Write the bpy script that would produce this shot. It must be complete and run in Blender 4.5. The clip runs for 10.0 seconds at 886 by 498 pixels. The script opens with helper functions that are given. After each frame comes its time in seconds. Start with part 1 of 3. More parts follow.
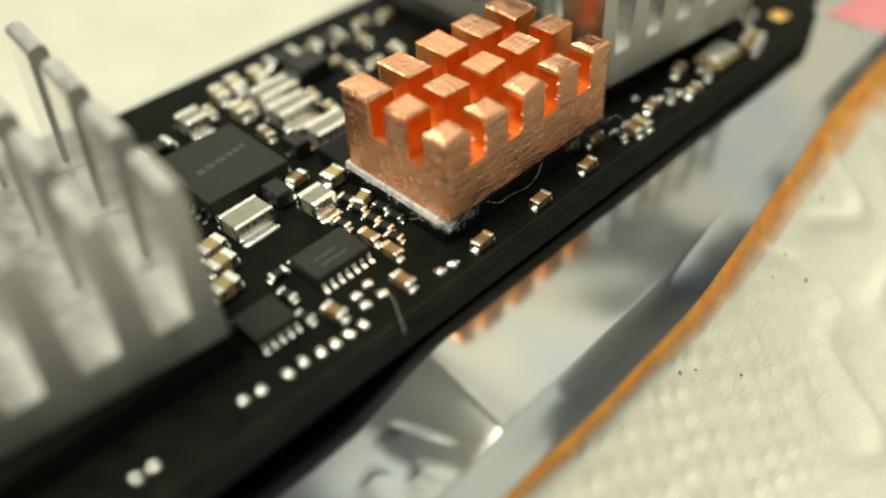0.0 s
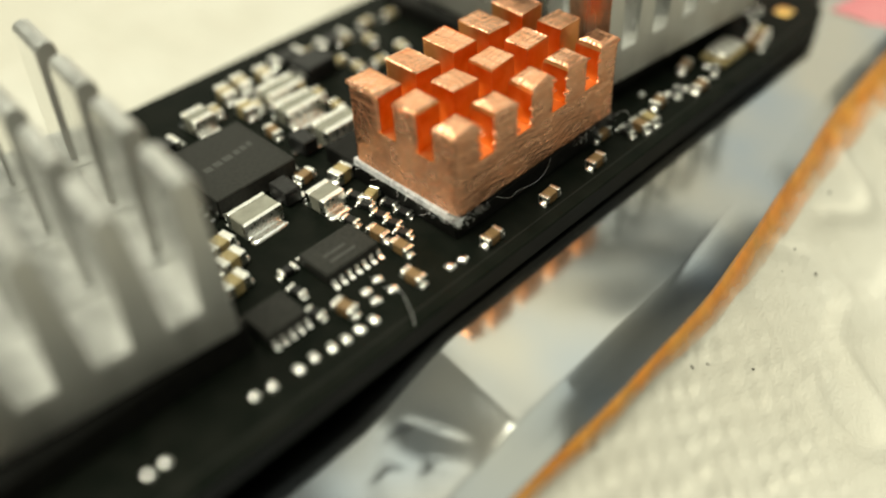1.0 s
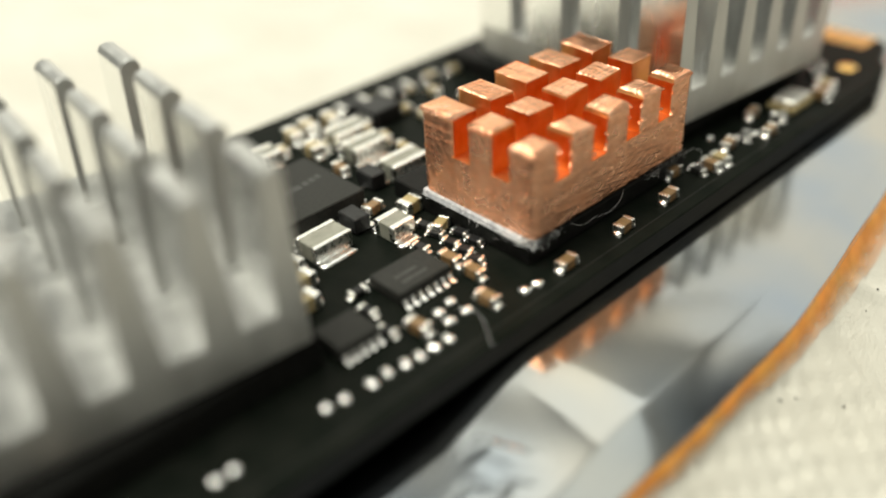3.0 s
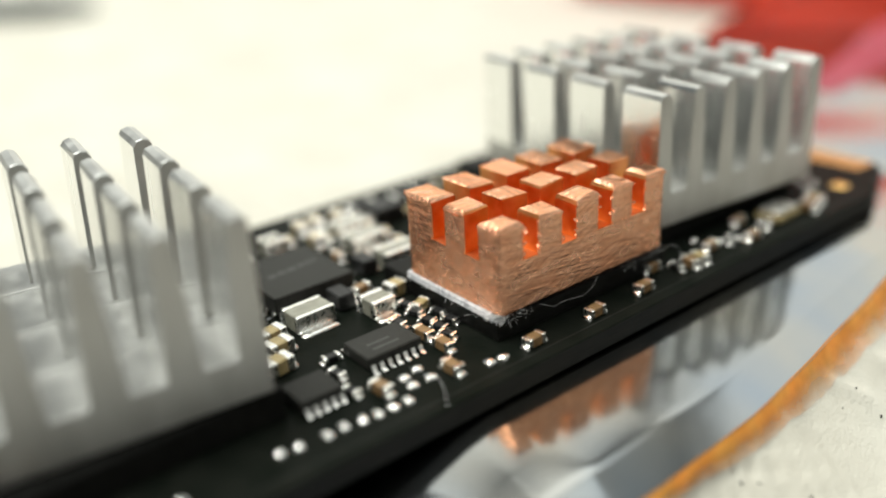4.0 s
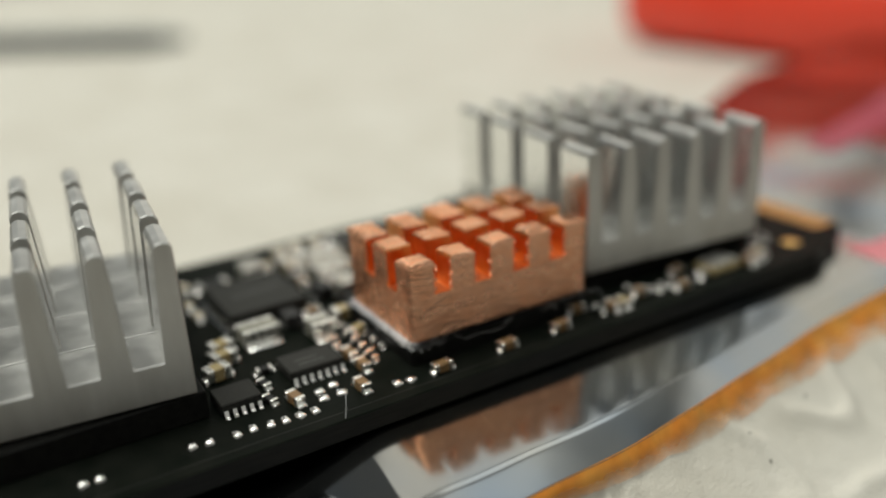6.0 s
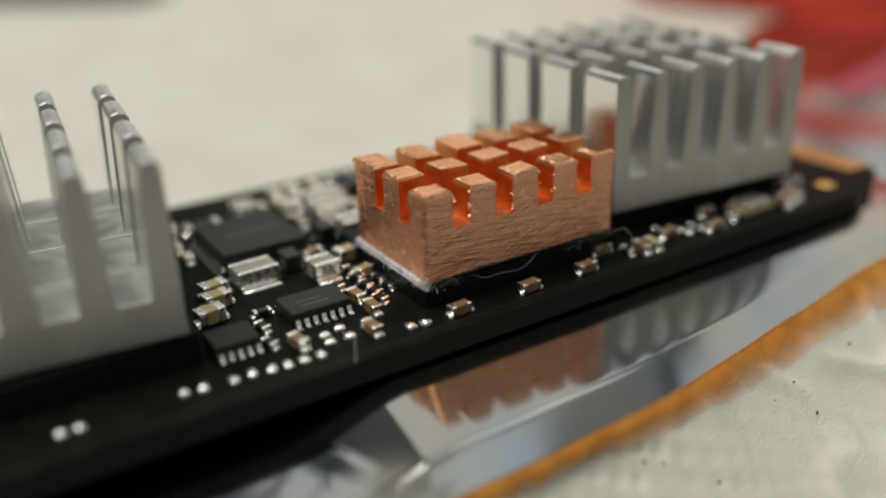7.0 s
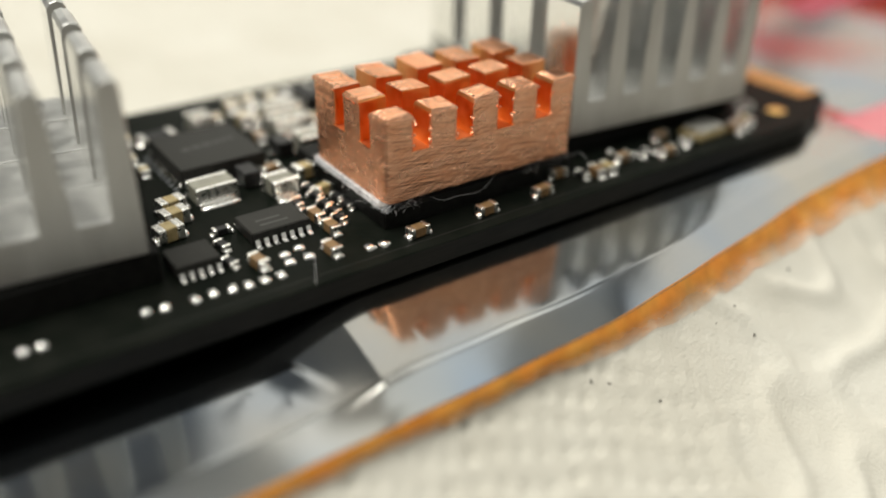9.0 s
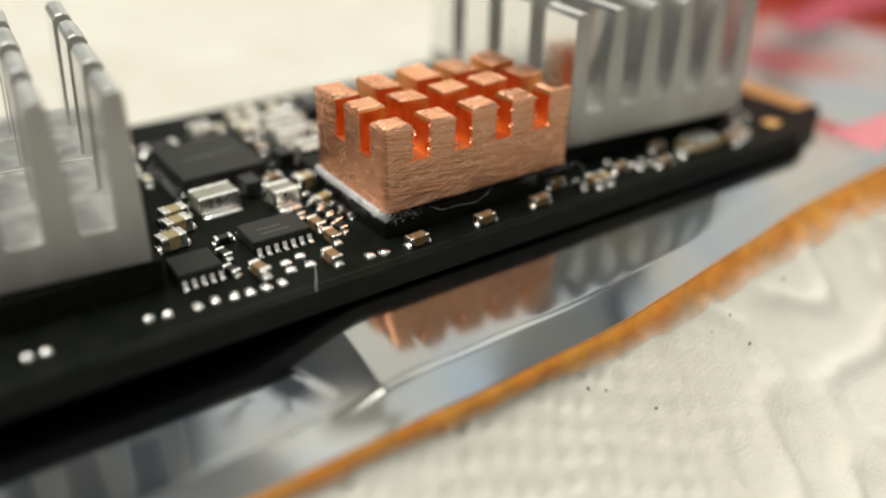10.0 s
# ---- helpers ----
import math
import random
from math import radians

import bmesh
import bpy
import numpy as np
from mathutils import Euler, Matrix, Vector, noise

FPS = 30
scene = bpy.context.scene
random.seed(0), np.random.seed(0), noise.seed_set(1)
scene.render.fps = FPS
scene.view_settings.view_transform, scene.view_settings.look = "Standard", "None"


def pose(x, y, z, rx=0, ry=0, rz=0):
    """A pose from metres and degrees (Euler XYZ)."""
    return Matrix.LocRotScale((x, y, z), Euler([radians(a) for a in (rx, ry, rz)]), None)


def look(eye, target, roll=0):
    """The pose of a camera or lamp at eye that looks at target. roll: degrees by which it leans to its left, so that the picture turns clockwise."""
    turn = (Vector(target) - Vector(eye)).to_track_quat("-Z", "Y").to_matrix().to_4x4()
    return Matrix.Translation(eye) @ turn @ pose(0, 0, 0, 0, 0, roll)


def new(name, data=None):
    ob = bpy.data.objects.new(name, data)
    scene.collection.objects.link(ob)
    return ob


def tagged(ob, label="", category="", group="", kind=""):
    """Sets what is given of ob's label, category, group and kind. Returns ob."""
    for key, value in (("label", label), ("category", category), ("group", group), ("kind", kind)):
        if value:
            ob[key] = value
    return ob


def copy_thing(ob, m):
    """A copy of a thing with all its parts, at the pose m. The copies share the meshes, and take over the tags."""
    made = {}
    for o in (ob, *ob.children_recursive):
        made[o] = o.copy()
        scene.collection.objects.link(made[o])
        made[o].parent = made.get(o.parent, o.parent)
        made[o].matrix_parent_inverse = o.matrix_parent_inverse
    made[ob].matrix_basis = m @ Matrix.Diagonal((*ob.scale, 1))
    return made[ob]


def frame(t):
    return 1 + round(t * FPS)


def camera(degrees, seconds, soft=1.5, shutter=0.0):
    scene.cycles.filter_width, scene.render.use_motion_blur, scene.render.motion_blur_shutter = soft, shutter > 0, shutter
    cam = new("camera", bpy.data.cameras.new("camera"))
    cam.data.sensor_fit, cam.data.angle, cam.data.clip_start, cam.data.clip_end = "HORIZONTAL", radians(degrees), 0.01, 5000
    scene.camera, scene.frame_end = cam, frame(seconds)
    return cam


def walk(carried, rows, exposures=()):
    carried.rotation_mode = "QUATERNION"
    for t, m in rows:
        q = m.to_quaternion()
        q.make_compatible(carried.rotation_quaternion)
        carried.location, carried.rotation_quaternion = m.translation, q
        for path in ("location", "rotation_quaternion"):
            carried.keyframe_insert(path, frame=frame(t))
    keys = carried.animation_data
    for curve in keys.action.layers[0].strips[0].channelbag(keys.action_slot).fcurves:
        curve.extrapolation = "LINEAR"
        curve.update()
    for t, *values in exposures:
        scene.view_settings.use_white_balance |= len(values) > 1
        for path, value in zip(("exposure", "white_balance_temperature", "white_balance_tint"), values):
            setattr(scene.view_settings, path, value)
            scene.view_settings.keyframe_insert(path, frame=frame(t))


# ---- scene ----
cam = camera(54.0, 10.0, soft=2.0)
cam.data.dof.use_dof = True
cam.data.dof.focus_distance = 0.0375
cam.data.dof.aperture_fstop = 17.0
MM = 0.001
# seconds, eye in millimetres, yaw, pitch, roll
ROWS = [
    (0, -18.415, -19.324, 24.427, -42.992, -42.563, -3.023),
    (0.5, -18.614, -19.270, 24.237, -43.277, -42.368, -3.083),
    (1, -18.886, -19.133, 24.014, -43.141, -42.133, -3.340),
    (1.5, -20.314, -18.331, 23.041, -42.932, -40.546, -3.789),
    (2, -21.546, -18.003, 21.228, -41.983, -37.471, -4.551),
    (2.2, -21.556, -17.863, 21.566, -41.837, -37.895, -4.615),
    (3.3, -21.257, -20.021, 20.163, -40.365, -31.794, -3.428),
    (3.5, -21.158, -20.912, 19.693, -39.558, -29.566, -3.481),
    (4, -20.858, -23.822, 18.623, -37.181, -24.033, -3.347),
    (4.5, -20.863, -28.431, 18.849, -35.237, -22.636, -2.755),
    (5, -21.242, -32.849, 19.977, -35.082, -21.943, -1.904),
    (5.2, -20.269, -33.763, 21.406, -33.588, -20.087, -1.606),
    (6.3, -16.631, -30.574, 18.409, -30.125, -21.962, -3.088),
    (6.5, -17.000, -29.821, 17.227, -30.981, -21.117, -2.725),
    (7, -16.667, -28.430, 17.175, -31.600, -23.479, -2.118),
    (7.5, -16.451, -27.577, 17.997, -32.420, -28.220, -1.332),
    (8, -16.696, -27.386, 18.064, -33.480, -30.684, -0.565),
    (8.5, -16.896, -27.762, 18.218, -34.312, -30.790, 0.003),
    (9, -17.005, -28.222, 18.376, -35.268, -30.253, 0.801),
    (9.5, -16.942, -28.470, 18.391, -35.988, -29.731, 1.382),
    (10, -17.261, -28.696, 18.446, -35.231, -29.369, 0.861),
]
# seconds, stops, kelvin, tint
EXPOSURES = [(0.0, -0.06, 7550, -3), (2.0, -0.02, 7450, -2), (3.5, 0.18, 6650, 5), (4.1, 0.16, 6500, 4), (4.5, -0.04, 6450, 4), (5.2, -0.2, 6450, 4), (6.5, -0.58, 6700, 6), (7.1, -0.58, 6700, 6), (7.5, -0.32, 6750, 6), (7.9, -0.1, 6800, 8), (10.0, -0.06, 6750, 7)]
walk(cam, [(t, Matrix.Translation((x * MM, y * MM, z * MM)) @ Matrix.Rotation(radians(yaw), 4, "Z") @ Matrix.Rotation(radians(90 + pitch), 4, "X") @ Matrix.Rotation(radians(roll), 4, "Z"))
           for t, x, y, z, yaw, pitch, roll in ROWS], EXPOSURES)

# ---- light ----
world = bpy.data.worlds.new("room_air")
scene.world = world
world.use_nodes = True
world.node_tree.nodes["Background"].inputs[0].default_value = (1.0, 0.97, 0.92, 1)
world.node_tree.nodes["Background"].inputs[1].default_value = 0.4


def area(name, eye, target, sx, sy, watts, colour):
    data = bpy.data.lights.new(name, "AREA")
    data.shape, data.size, data.size_y, data.energy, data.color = "RECTANGLE", sx, sy, watts, colour
    ob = new(name, data)
    ob.matrix_world = look(eye, target)
    return ob


# unseen ceiling panels, added so the film and its front band reflect brighter
area("added_ceiling_panel", (0.98, 0.70, 1.75), (0.98, 0.70, 0.0), 0.9, 0.9, 3.0, (1.0, 0.99, 0.96))
area("added_ceiling_panel", (0.35, -0.32, 1.75), (0.35, -0.32, 0.0), 1.5, 0.9, 3.8, (0.92, 0.97, 1.0))
# unseen window fill, added to brighten reflections in the film
area("added_window_fill", (1.03, 1.24, 0.93), (1.03, -1.0, 0.93), 1.36, 1.48, 5.2, (1.0, 0.97, 0.90))
area("added_window_fill", (1.73, 0.24, 0.93), (0.0, 0.24, 0.93), 1.88, 1.48, 6.7, (1.0, 0.98, 0.93))
# unseen overhead key, added to carry most of the brightness
area("added_key_light", (-0.31, 0.26, 1.18), (0.0, 0.0, 0.0), 0.75, 0.75, 22.5, (1.0, 0.99, 0.95))


# ---- materials ----
def material(name, colour, rough=0.5, metal=0.0, spec=0.5):
    m = bpy.data.materials.new(name)
    m.use_nodes = True
    b = m.node_tree.nodes["Principled BSDF"]
    b.inputs["Base Color"].default_value = (*colour, 1)
    b.inputs["Roughness"].default_value = rough
    b.inputs["Metallic"].default_value = metal
    b.inputs["Specular IOR Level"].default_value = spec
    return m


def grain(m, colours, scale, stretch=(1, 1, 1), bump=0.0, depth=0.02, rough=None, detail=6.0, fine=None, turn=(0, 0, 0)):
    """Colour variation, roughness variation and relief at a size given in cycles a millimetre."""
    t, b = m.node_tree, m.node_tree.nodes["Principled BSDF"]
    co = t.nodes.new("ShaderNodeTexCoord")
    mp = t.nodes.new("ShaderNodeMapping")
    mp.inputs["Scale"].default_value = [1000 * scale * s for s in stretch]
    mp.inputs["Rotation"].default_value = turn
    no = t.nodes.new("ShaderNodeTexNoise")
    no.inputs["Scale"].default_value = 1.0
    no.inputs["Detail"].default_value = detail
    t.links.new(co.outputs["Object"], mp.inputs[0])
    t.links.new(mp.outputs[0], no.inputs["Vector"])
    if colours:
        ra = t.nodes.new("ShaderNodeValToRGB")
        ra.color_ramp.elements[0].position, ra.color_ramp.elements[1].position = 0.35, 0.65
        ra.color_ramp.elements[0].color, ra.color_ramp.elements[1].color = (*colours[0], 1), (*colours[1], 1)
        t.links.new(no.outputs["Fac"], ra.inputs[0])
        t.links.new(ra.outputs[0], b.inputs["Base Color"])
    if rough:
        mr = t.nodes.new("ShaderNodeMapRange")
        mr.inputs[1].default_value, mr.inputs[2].default_value = 0.3, 0.7
        mr.inputs[3].default_value, mr.inputs[4].default_value = rough
        t.links.new(no.outputs["Fac"], mr.inputs[0])
        t.links.new(mr.outputs[0], b.inputs["Roughness"])
    if bump:
        bu = t.nodes.new("ShaderNodeBump")
        bu.inputs["Strength"].default_value, bu.inputs["Distance"].default_value = bump, depth * MM
        if fine:
            n2 = t.nodes.new("ShaderNodeTexNoise")
            n2.inputs["Scale"].default_value, n2.inputs["Detail"].default_value = 1000 * fine, 3
            t.links.new(co.outputs["Object"], n2.inputs["Vector"])
            ad = t.nodes.new("ShaderNodeMath")
            t.links.new(no.outputs["Fac"], ad.inputs[0])
            t.links.new(n2.outputs["Fac"], ad.inputs[1])
            t.links.new(ad.outputs[0], bu.inputs["Height"])
        else:
            t.links.new(no.outputs["Fac"], bu.inputs["Height"])
        t.links.new(bu.outputs[0], b.inputs["Normal"])
    return m


M = {}
M["copper"] = grain(material("brushed_copper", (0.92, 0.44, 0.26), 0.36, 1.0), ((0.94, 0.46, 0.27), (0.98, 0.55, 0.36)), 1.2, (0.7, 1, 1.6), 0.0, 0.05, (0.15, 0.31))
M["copper"].node_tree.nodes["Principled BSDF"].inputs["Specular Tint"].default_value = (1.0, 0.80, 0.66, 1)


def scratches(m, sets, strength, depth):
    """Crossing scratch marks: each set is a stretch and a turn of its own."""
    t, b = m.node_tree, m.node_tree.nodes["Principled BSDF"]
    co = t.nodes.new("ShaderNodeTexCoord")
    total = None
    for stretch, turn, weight in sets:
        mp = t.nodes.new("ShaderNodeMapping")
        mp.vector_type = "TEXTURE"
        mp.inputs["Scale"].default_value = [0.001 / v for v in stretch]
        mp.inputs["Rotation"].default_value = [radians(v) for v in turn]
        no = t.nodes.new("ShaderNodeTexNoise")
        no.inputs["Scale"].default_value, no.inputs["Detail"].default_value = 1.0, 4.0
        mu = t.nodes.new("ShaderNodeMath")
        mu.operation = "MULTIPLY"
        mu.inputs[1].default_value = weight
        t.links.new(co.outputs["Object"], mp.inputs[0])
        t.links.new(mp.outputs[0], no.inputs["Vector"])
        t.links.new(no.outputs["Fac"], mu.inputs[0])
        if total:
            ad = t.nodes.new("ShaderNodeMath")
            t.links.new(total, ad.inputs[0])
            t.links.new(mu.outputs[0], ad.inputs[1])
            total = ad.outputs[0]
        else:
            total = mu.outputs[0]
    bu = t.nodes.new("ShaderNodeBump")
    bu.inputs["Strength"].default_value, bu.inputs["Distance"].default_value = strength, depth * MM
    t.links.new(total, bu.inputs["Height"])
    t.links.new(bu.outputs[0], b.inputs["Normal"])


scratches(M["copper"], [((0.25, 0.3, 9), (0, 9, 0), 0.6), ((0.25, 1.0, 8), (0, -24, 0), 0.5), ((1.0, 0.25, 8), (58, 0, 0), 0.6), ((1.5, 1.5, 1.5), (0, 0, 0), 0.18), ((12, 12, 12), (0, 0, 0), 0.03)], 0.9, 0.11)
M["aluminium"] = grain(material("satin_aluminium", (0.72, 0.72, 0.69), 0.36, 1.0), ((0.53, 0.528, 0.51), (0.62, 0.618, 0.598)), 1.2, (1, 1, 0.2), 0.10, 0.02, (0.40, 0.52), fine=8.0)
# smoother fin sides, base colour lightened to stand in for the reflected towel
M["lit_side_aluminium"] = grain(material("smooth_lit_aluminium", (0.8, 0.8, 0.78), 0.2, 1.0), ((0.84, 0.845, 0.83), (0.90, 0.90, 0.89)), 1.2, (1, 1, 0.2), 0.06, 0.02, (0.19, 0.29), fine=8.0)
# sawn slot faces, their deeper orange base standing in for bounced light
M["slot_copper_bounce"] = grain(material("sawn_copper_bounce", (0.95, 0.30, 0.09), 0.3, 1.0), ((0.82, 0.34, 0.11), (0.92, 0.43, 0.19)), 1.6, (1, 1, 1), 0.35, 0.03, (0.28, 0.44), fine=6.0)
M["slot_copper_bounce"].node_tree.nodes["Principled BSDF"].inputs["Specular Tint"].default_value = (1.0, 0.80, 0.66, 1)
M["mask"] = grain(material("black_solder_mask", (0.011, 0.011, 0.010), 0.36, 0.0, 0.02), ((0.005, 0.0066, 0.005), (0.009, 0.010, 0.008)), 0.8, (1, 1, 1), 0.25, 0.03, (0.28, 0.45), fine=4.0)
M["edge"] = grain(material("board_edge_laminate", (0.014, 0.013, 0.010), 0.6, 0.0, 0.25), ((0.004, 0.004, 0.003), (0.011, 0.010, 0.008)), 2.0, (0.3, 0.3, 4), 0.3, 0.02)
M["epoxy"] = grain(material("black_moulding_epoxy", (0.025, 0.025, 0.023), 0.5, 0.0, 0.12), ((0.02, 0.02, 0.018), (0.032, 0.032, 0.029)), 6.0, (1, 1, 1), 0.3, 0.01, (0.42, 0.58))
M["nand"] = grain(material("matt_black_chip", (0.012, 0.012, 0.011), 0.55, 0.0, 0.10), ((0.006, 0.006, 0.0055), (0.011, 0.011, 0.010)), 3.0, (1, 1, 1), 0.2, 0.01)
M["solder"] = grain(material("bright_solder", (0.90, 0.89, 0.87), 0.2, 1.0), ((0.88, 0.87, 0.85), (0.96, 0.955, 0.94)), 3.0, (1, 1, 1), 0.7, 0.05, (0.08, 0.22))
M["tin"] = grain(material("tinned_terminal", (0.86, 0.84, 0.79), 0.3, 1.0), ((0.86, 0.85, 0.80), (0.95, 0.94, 0.91)), 3.0, (1, 1, 1), 0.2, 0.03, (0.2, 0.36))
M["brown"] = grain(material("brown_ceramic", (0.24, 0.13, 0.06), 0.45), ((0.18, 0.105, 0.045), (0.27, 0.165, 0.075)), 3.0, (1, 1, 1), 0.2, 0.01)
M["tan"] = grain(material("tan_ceramic", (0.36, 0.28, 0.13), 0.45), ((0.30, 0.23, 0.10), (0.42, 0.33, 0.17)), 3.0, (1, 1, 1), 0.2, 0.01)
M["olive"] = grain(material("grey_olive_ceramic", (0.17, 0.165, 0.13), 0.45), ((0.19, 0.185, 0.15), (0.26, 0.255, 0.21)), 2.0, (1, 1, 1), 0.2, 0.01)
M["black"] = grain(material("black_component", (0.014, 0.014, 0.014), 0.4, 0.0, 0.25), ((0.010, 0.010, 0.010), (0.02, 0.02, 0.02)), 4.0)
M["gold"] = grain(material("gold_contact", (0.86, 0.55, 0.18), 0.3, 1.0), ((0.80, 0.48, 0.13), (0.9, 0.62, 0.25)), 2.0)
M["mark"] = grain(material("faint_print", (0.05, 0.05, 0.047), 0.6), ((0.026, 0.026, 0.024), (0.040, 0.040, 0.037)), 5.0)
M["pad"] = grain(material("white_thermal_pad", (0.55, 0.56, 0.6), 0.8), ((0.4, 0.41, 0.45), (0.66, 0.67, 0.7)), 2.5, (1, 1, 1), 0.6, 0.06)
M["fibre"] = material("white_fibre", (0.88, 0.89, 0.91), 0.6)
M["film"] = grain(material("metallised_film", (0.46, 0.47, 0.48), 0.12, 1.0), ((0.32, 0.365, 0.42), (0.45, 0.435, 0.395)), 0.12, (1, 1, 1), 0.0, 0.15, (0.09, 0.15), 2.0)
M["amber"] = grain(material("amber_film", (0.75, 0.30, 0.03), 0.5), ((0.86, 0.29, 0.025), (0.92, 0.40, 0.06)), 0.6, (1, 1, 1), 0.3, 0.1)

def frayed(m):
    """Lets a film thin out into ragged, see-through ends where its fade value runs down."""
    t, b = m.node_tree, m.node_tree.nodes["Principled BSDF"]
    at = t.nodes.new("ShaderNodeAttribute")
    at.attribute_name = "fade"
    co = t.nodes.new("ShaderNodeTexCoord")
    no = t.nodes.new("ShaderNodeTexNoise")
    no.inputs["Scale"].default_value, no.inputs["Detail"].default_value = 800, 9
    t.links.new(co.outputs["Object"], no.inputs["Vector"])
    ad = t.nodes.new("ShaderNodeMath")
    t.links.new(at.outputs["Fac"], ad.inputs[0])
    t.links.new(no.outputs["Fac"], ad.inputs[1])
    mr = t.nodes.new("ShaderNodeMapRange")
    mr.inputs[1].default_value, mr.inputs[2].default_value = 0.25, 1.65
    t.links.new(ad.outputs[0], mr.inputs[0])
    t.links.new(mr.outputs[0], b.inputs["Alpha"])


frayed(M["amber"])
M["deep_maroon"] = grain(material("maroon_tone", (0.32, 0.05, 0.08), 0.35), ((0.27, 0.035, 0.06), (0.37, 0.07, 0.10)), 0.2)
M["pink"] = grain(material("pink_tone", (0.50, 0.14, 0.17), 0.35), ((0.44, 0.10, 0.13), (0.55, 0.18, 0.2)), 0.2)
M["towel"] = grain(material("white_tissue_paper", (0.71, 0.68, 0.60), 0.9), ((0.515, 0.49, 0.425), (0.575, 0.555, 0.495)), 0.12, (1, 1, 1), 0.5, 0.10, None, 5.0, fine=6.0)
M["red"] = grain(material("red_plastic", (0.70, 0.045, 0.02), 0.35), ((0.80, 0.05, 0.02), (0.86, 0.07, 0.035)), 0.05)
M["rod"] = grain(material("dark_steel", (0.10, 0.11, 0.11), 0.4, 0.6), ((0.08, 0.09, 0.09), (0.13, 0.14, 0.14)), 0.2)
M["wood"] = grain(material("dark_table_wood", (0.05, 0.035, 0.025), 0.5), ((0.04, 0.028, 0.02), (0.065, 0.045, 0.03)), 0.01, (1, 8, 1))
M["plaster"] = grain(material("wall_plaster", (0.70, 0.70, 0.68), 0.9), ((0.68, 0.68, 0.66), (0.72, 0.72, 0.70)), 0.004)
M["dusk"] = grain(material("pale_slate_paint", (0.24, 0.26, 0.30), 0.9), ((0.22, 0.235, 0.26), (0.26, 0.275, 0.30)), 0.004)
M["stone"] = grain(material("pale_grey_paint", (0.42, 0.42, 0.41), 0.9), ((0.40, 0.40, 0.39), (0.45, 0.45, 0.44)), 0.004)
M["speck"] = material("dark_speck", (0.03, 0.025, 0.02), 0.8)


# ---- mesh helpers, all sizes in millimetres ----
def part(name, bm, mat, parent=None, label="", smooth=False):
    me = bpy.data.meshes.new(name)
    bm.to_mesh(me)
    bm.free()
    me.transform(Matrix.Scale(MM, 4))
    me.materials.append(M[mat])
    if smooth:
        me.shade_smooth()
    ob = new(name, me)
    if parent:
        ob.parent = parent
    if label:
        ob["label"] = label
    return ob


def thing(name, x, y, z, label, category, group="", kind="", rz=0):
    ob = new(name)
    ob.matrix_world = pose(x * MM, y * MM, z * MM, 0, 0, rz)
    return tagged(ob, label, category, group, kind)


def block(x0, x1, y0, y1, z0, z1, bevel=0.0, segments=1, bm=None):
    bm = bm or bmesh.new()
    r = bmesh.ops.create_cube(bm, size=1.0)
    for v in r["verts"]:
        v.co = ((x0 + x1) / 2 + v.co.x * (x1 - x0), (y0 + y1) / 2 + v.co.y * (y1 - y0), (z0 + z1) / 2 + v.co.z * (z1 - z0))
    if bevel:
        edges = list({e for v in r["verts"] for e in v.link_edges})
        bmesh.ops.bevel(bm, geom=edges, offset=bevel, segments=segments, affect="EDGES", profile=0.5)
    return bm


def dome(rx, ry, h):
    """A rounded solder bump."""
    bm = bmesh.new()
    rings = [(1.0, 0.0), (0.97, 0.35), (0.8, 0.72), (0.5, 0.93)]
    loops = []
    for s, z in rings:
        loops.append([bm.verts.new((s * rx * math.copysign(abs(math.cos(a)) ** 0.45, math.cos(a)), s * ry * math.copysign(abs(math.sin(a)) ** 0.45, math.sin(a)), z * h)) for a in [k * math.tau / 12 for k in range(12)]])
    top = bm.verts.new((0, 0, h))
    for a, b in zip(loops, loops[1:]):
        for k in range(12):
            bm.faces.new((a[k], a[(k + 1) % 12], b[(k + 1) % 12], b[k]))
    for k in range(12):
        bm.faces.new((loops[-1][k], loops[-1][(k + 1) % 12], top))
    return bm


def jiggle(bm, amount, seed):
    rnd = random.Random(seed)
    for v in bm.verts:
        v.co += Vector((rnd.uniform(-1, 1), rnd.uniform(-1, 1), rnd.uniform(-1, 1))) * amount
    return bm


# ---- room ----
TOWEL = -4.6


def plain(name, x0, x1, y0, y1, z0, z1, mat, label, category):
    return tagged(part(name, block(x0, x1, y0, y1, z0, z1), mat), label, category, kind="structure")


# unseen room and table; tones picked to steer reflections and bounced light
plain("floor", -1700, 1750, -900, 1260, -760, -740, "wood", "dark brown wooden floor of a small room", "floor")
plain("ceiling", -1700, 1750, -900, 1260, 1800, 1820, "plaster", "pale plastered ceiling of the room", "ceiling")
plain("wall_south", -1700, 1750, -900, -880, -740, 1800, "stone", "pale grey painted wall", "wall")
plain("wall_west", -1720, -1700, -900, 1260, -740, 1800, "plaster", "pale plastered wall", "wall")
# unseen north and east walls; window openings, u0 to u1 along, added for reflections
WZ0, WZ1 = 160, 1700


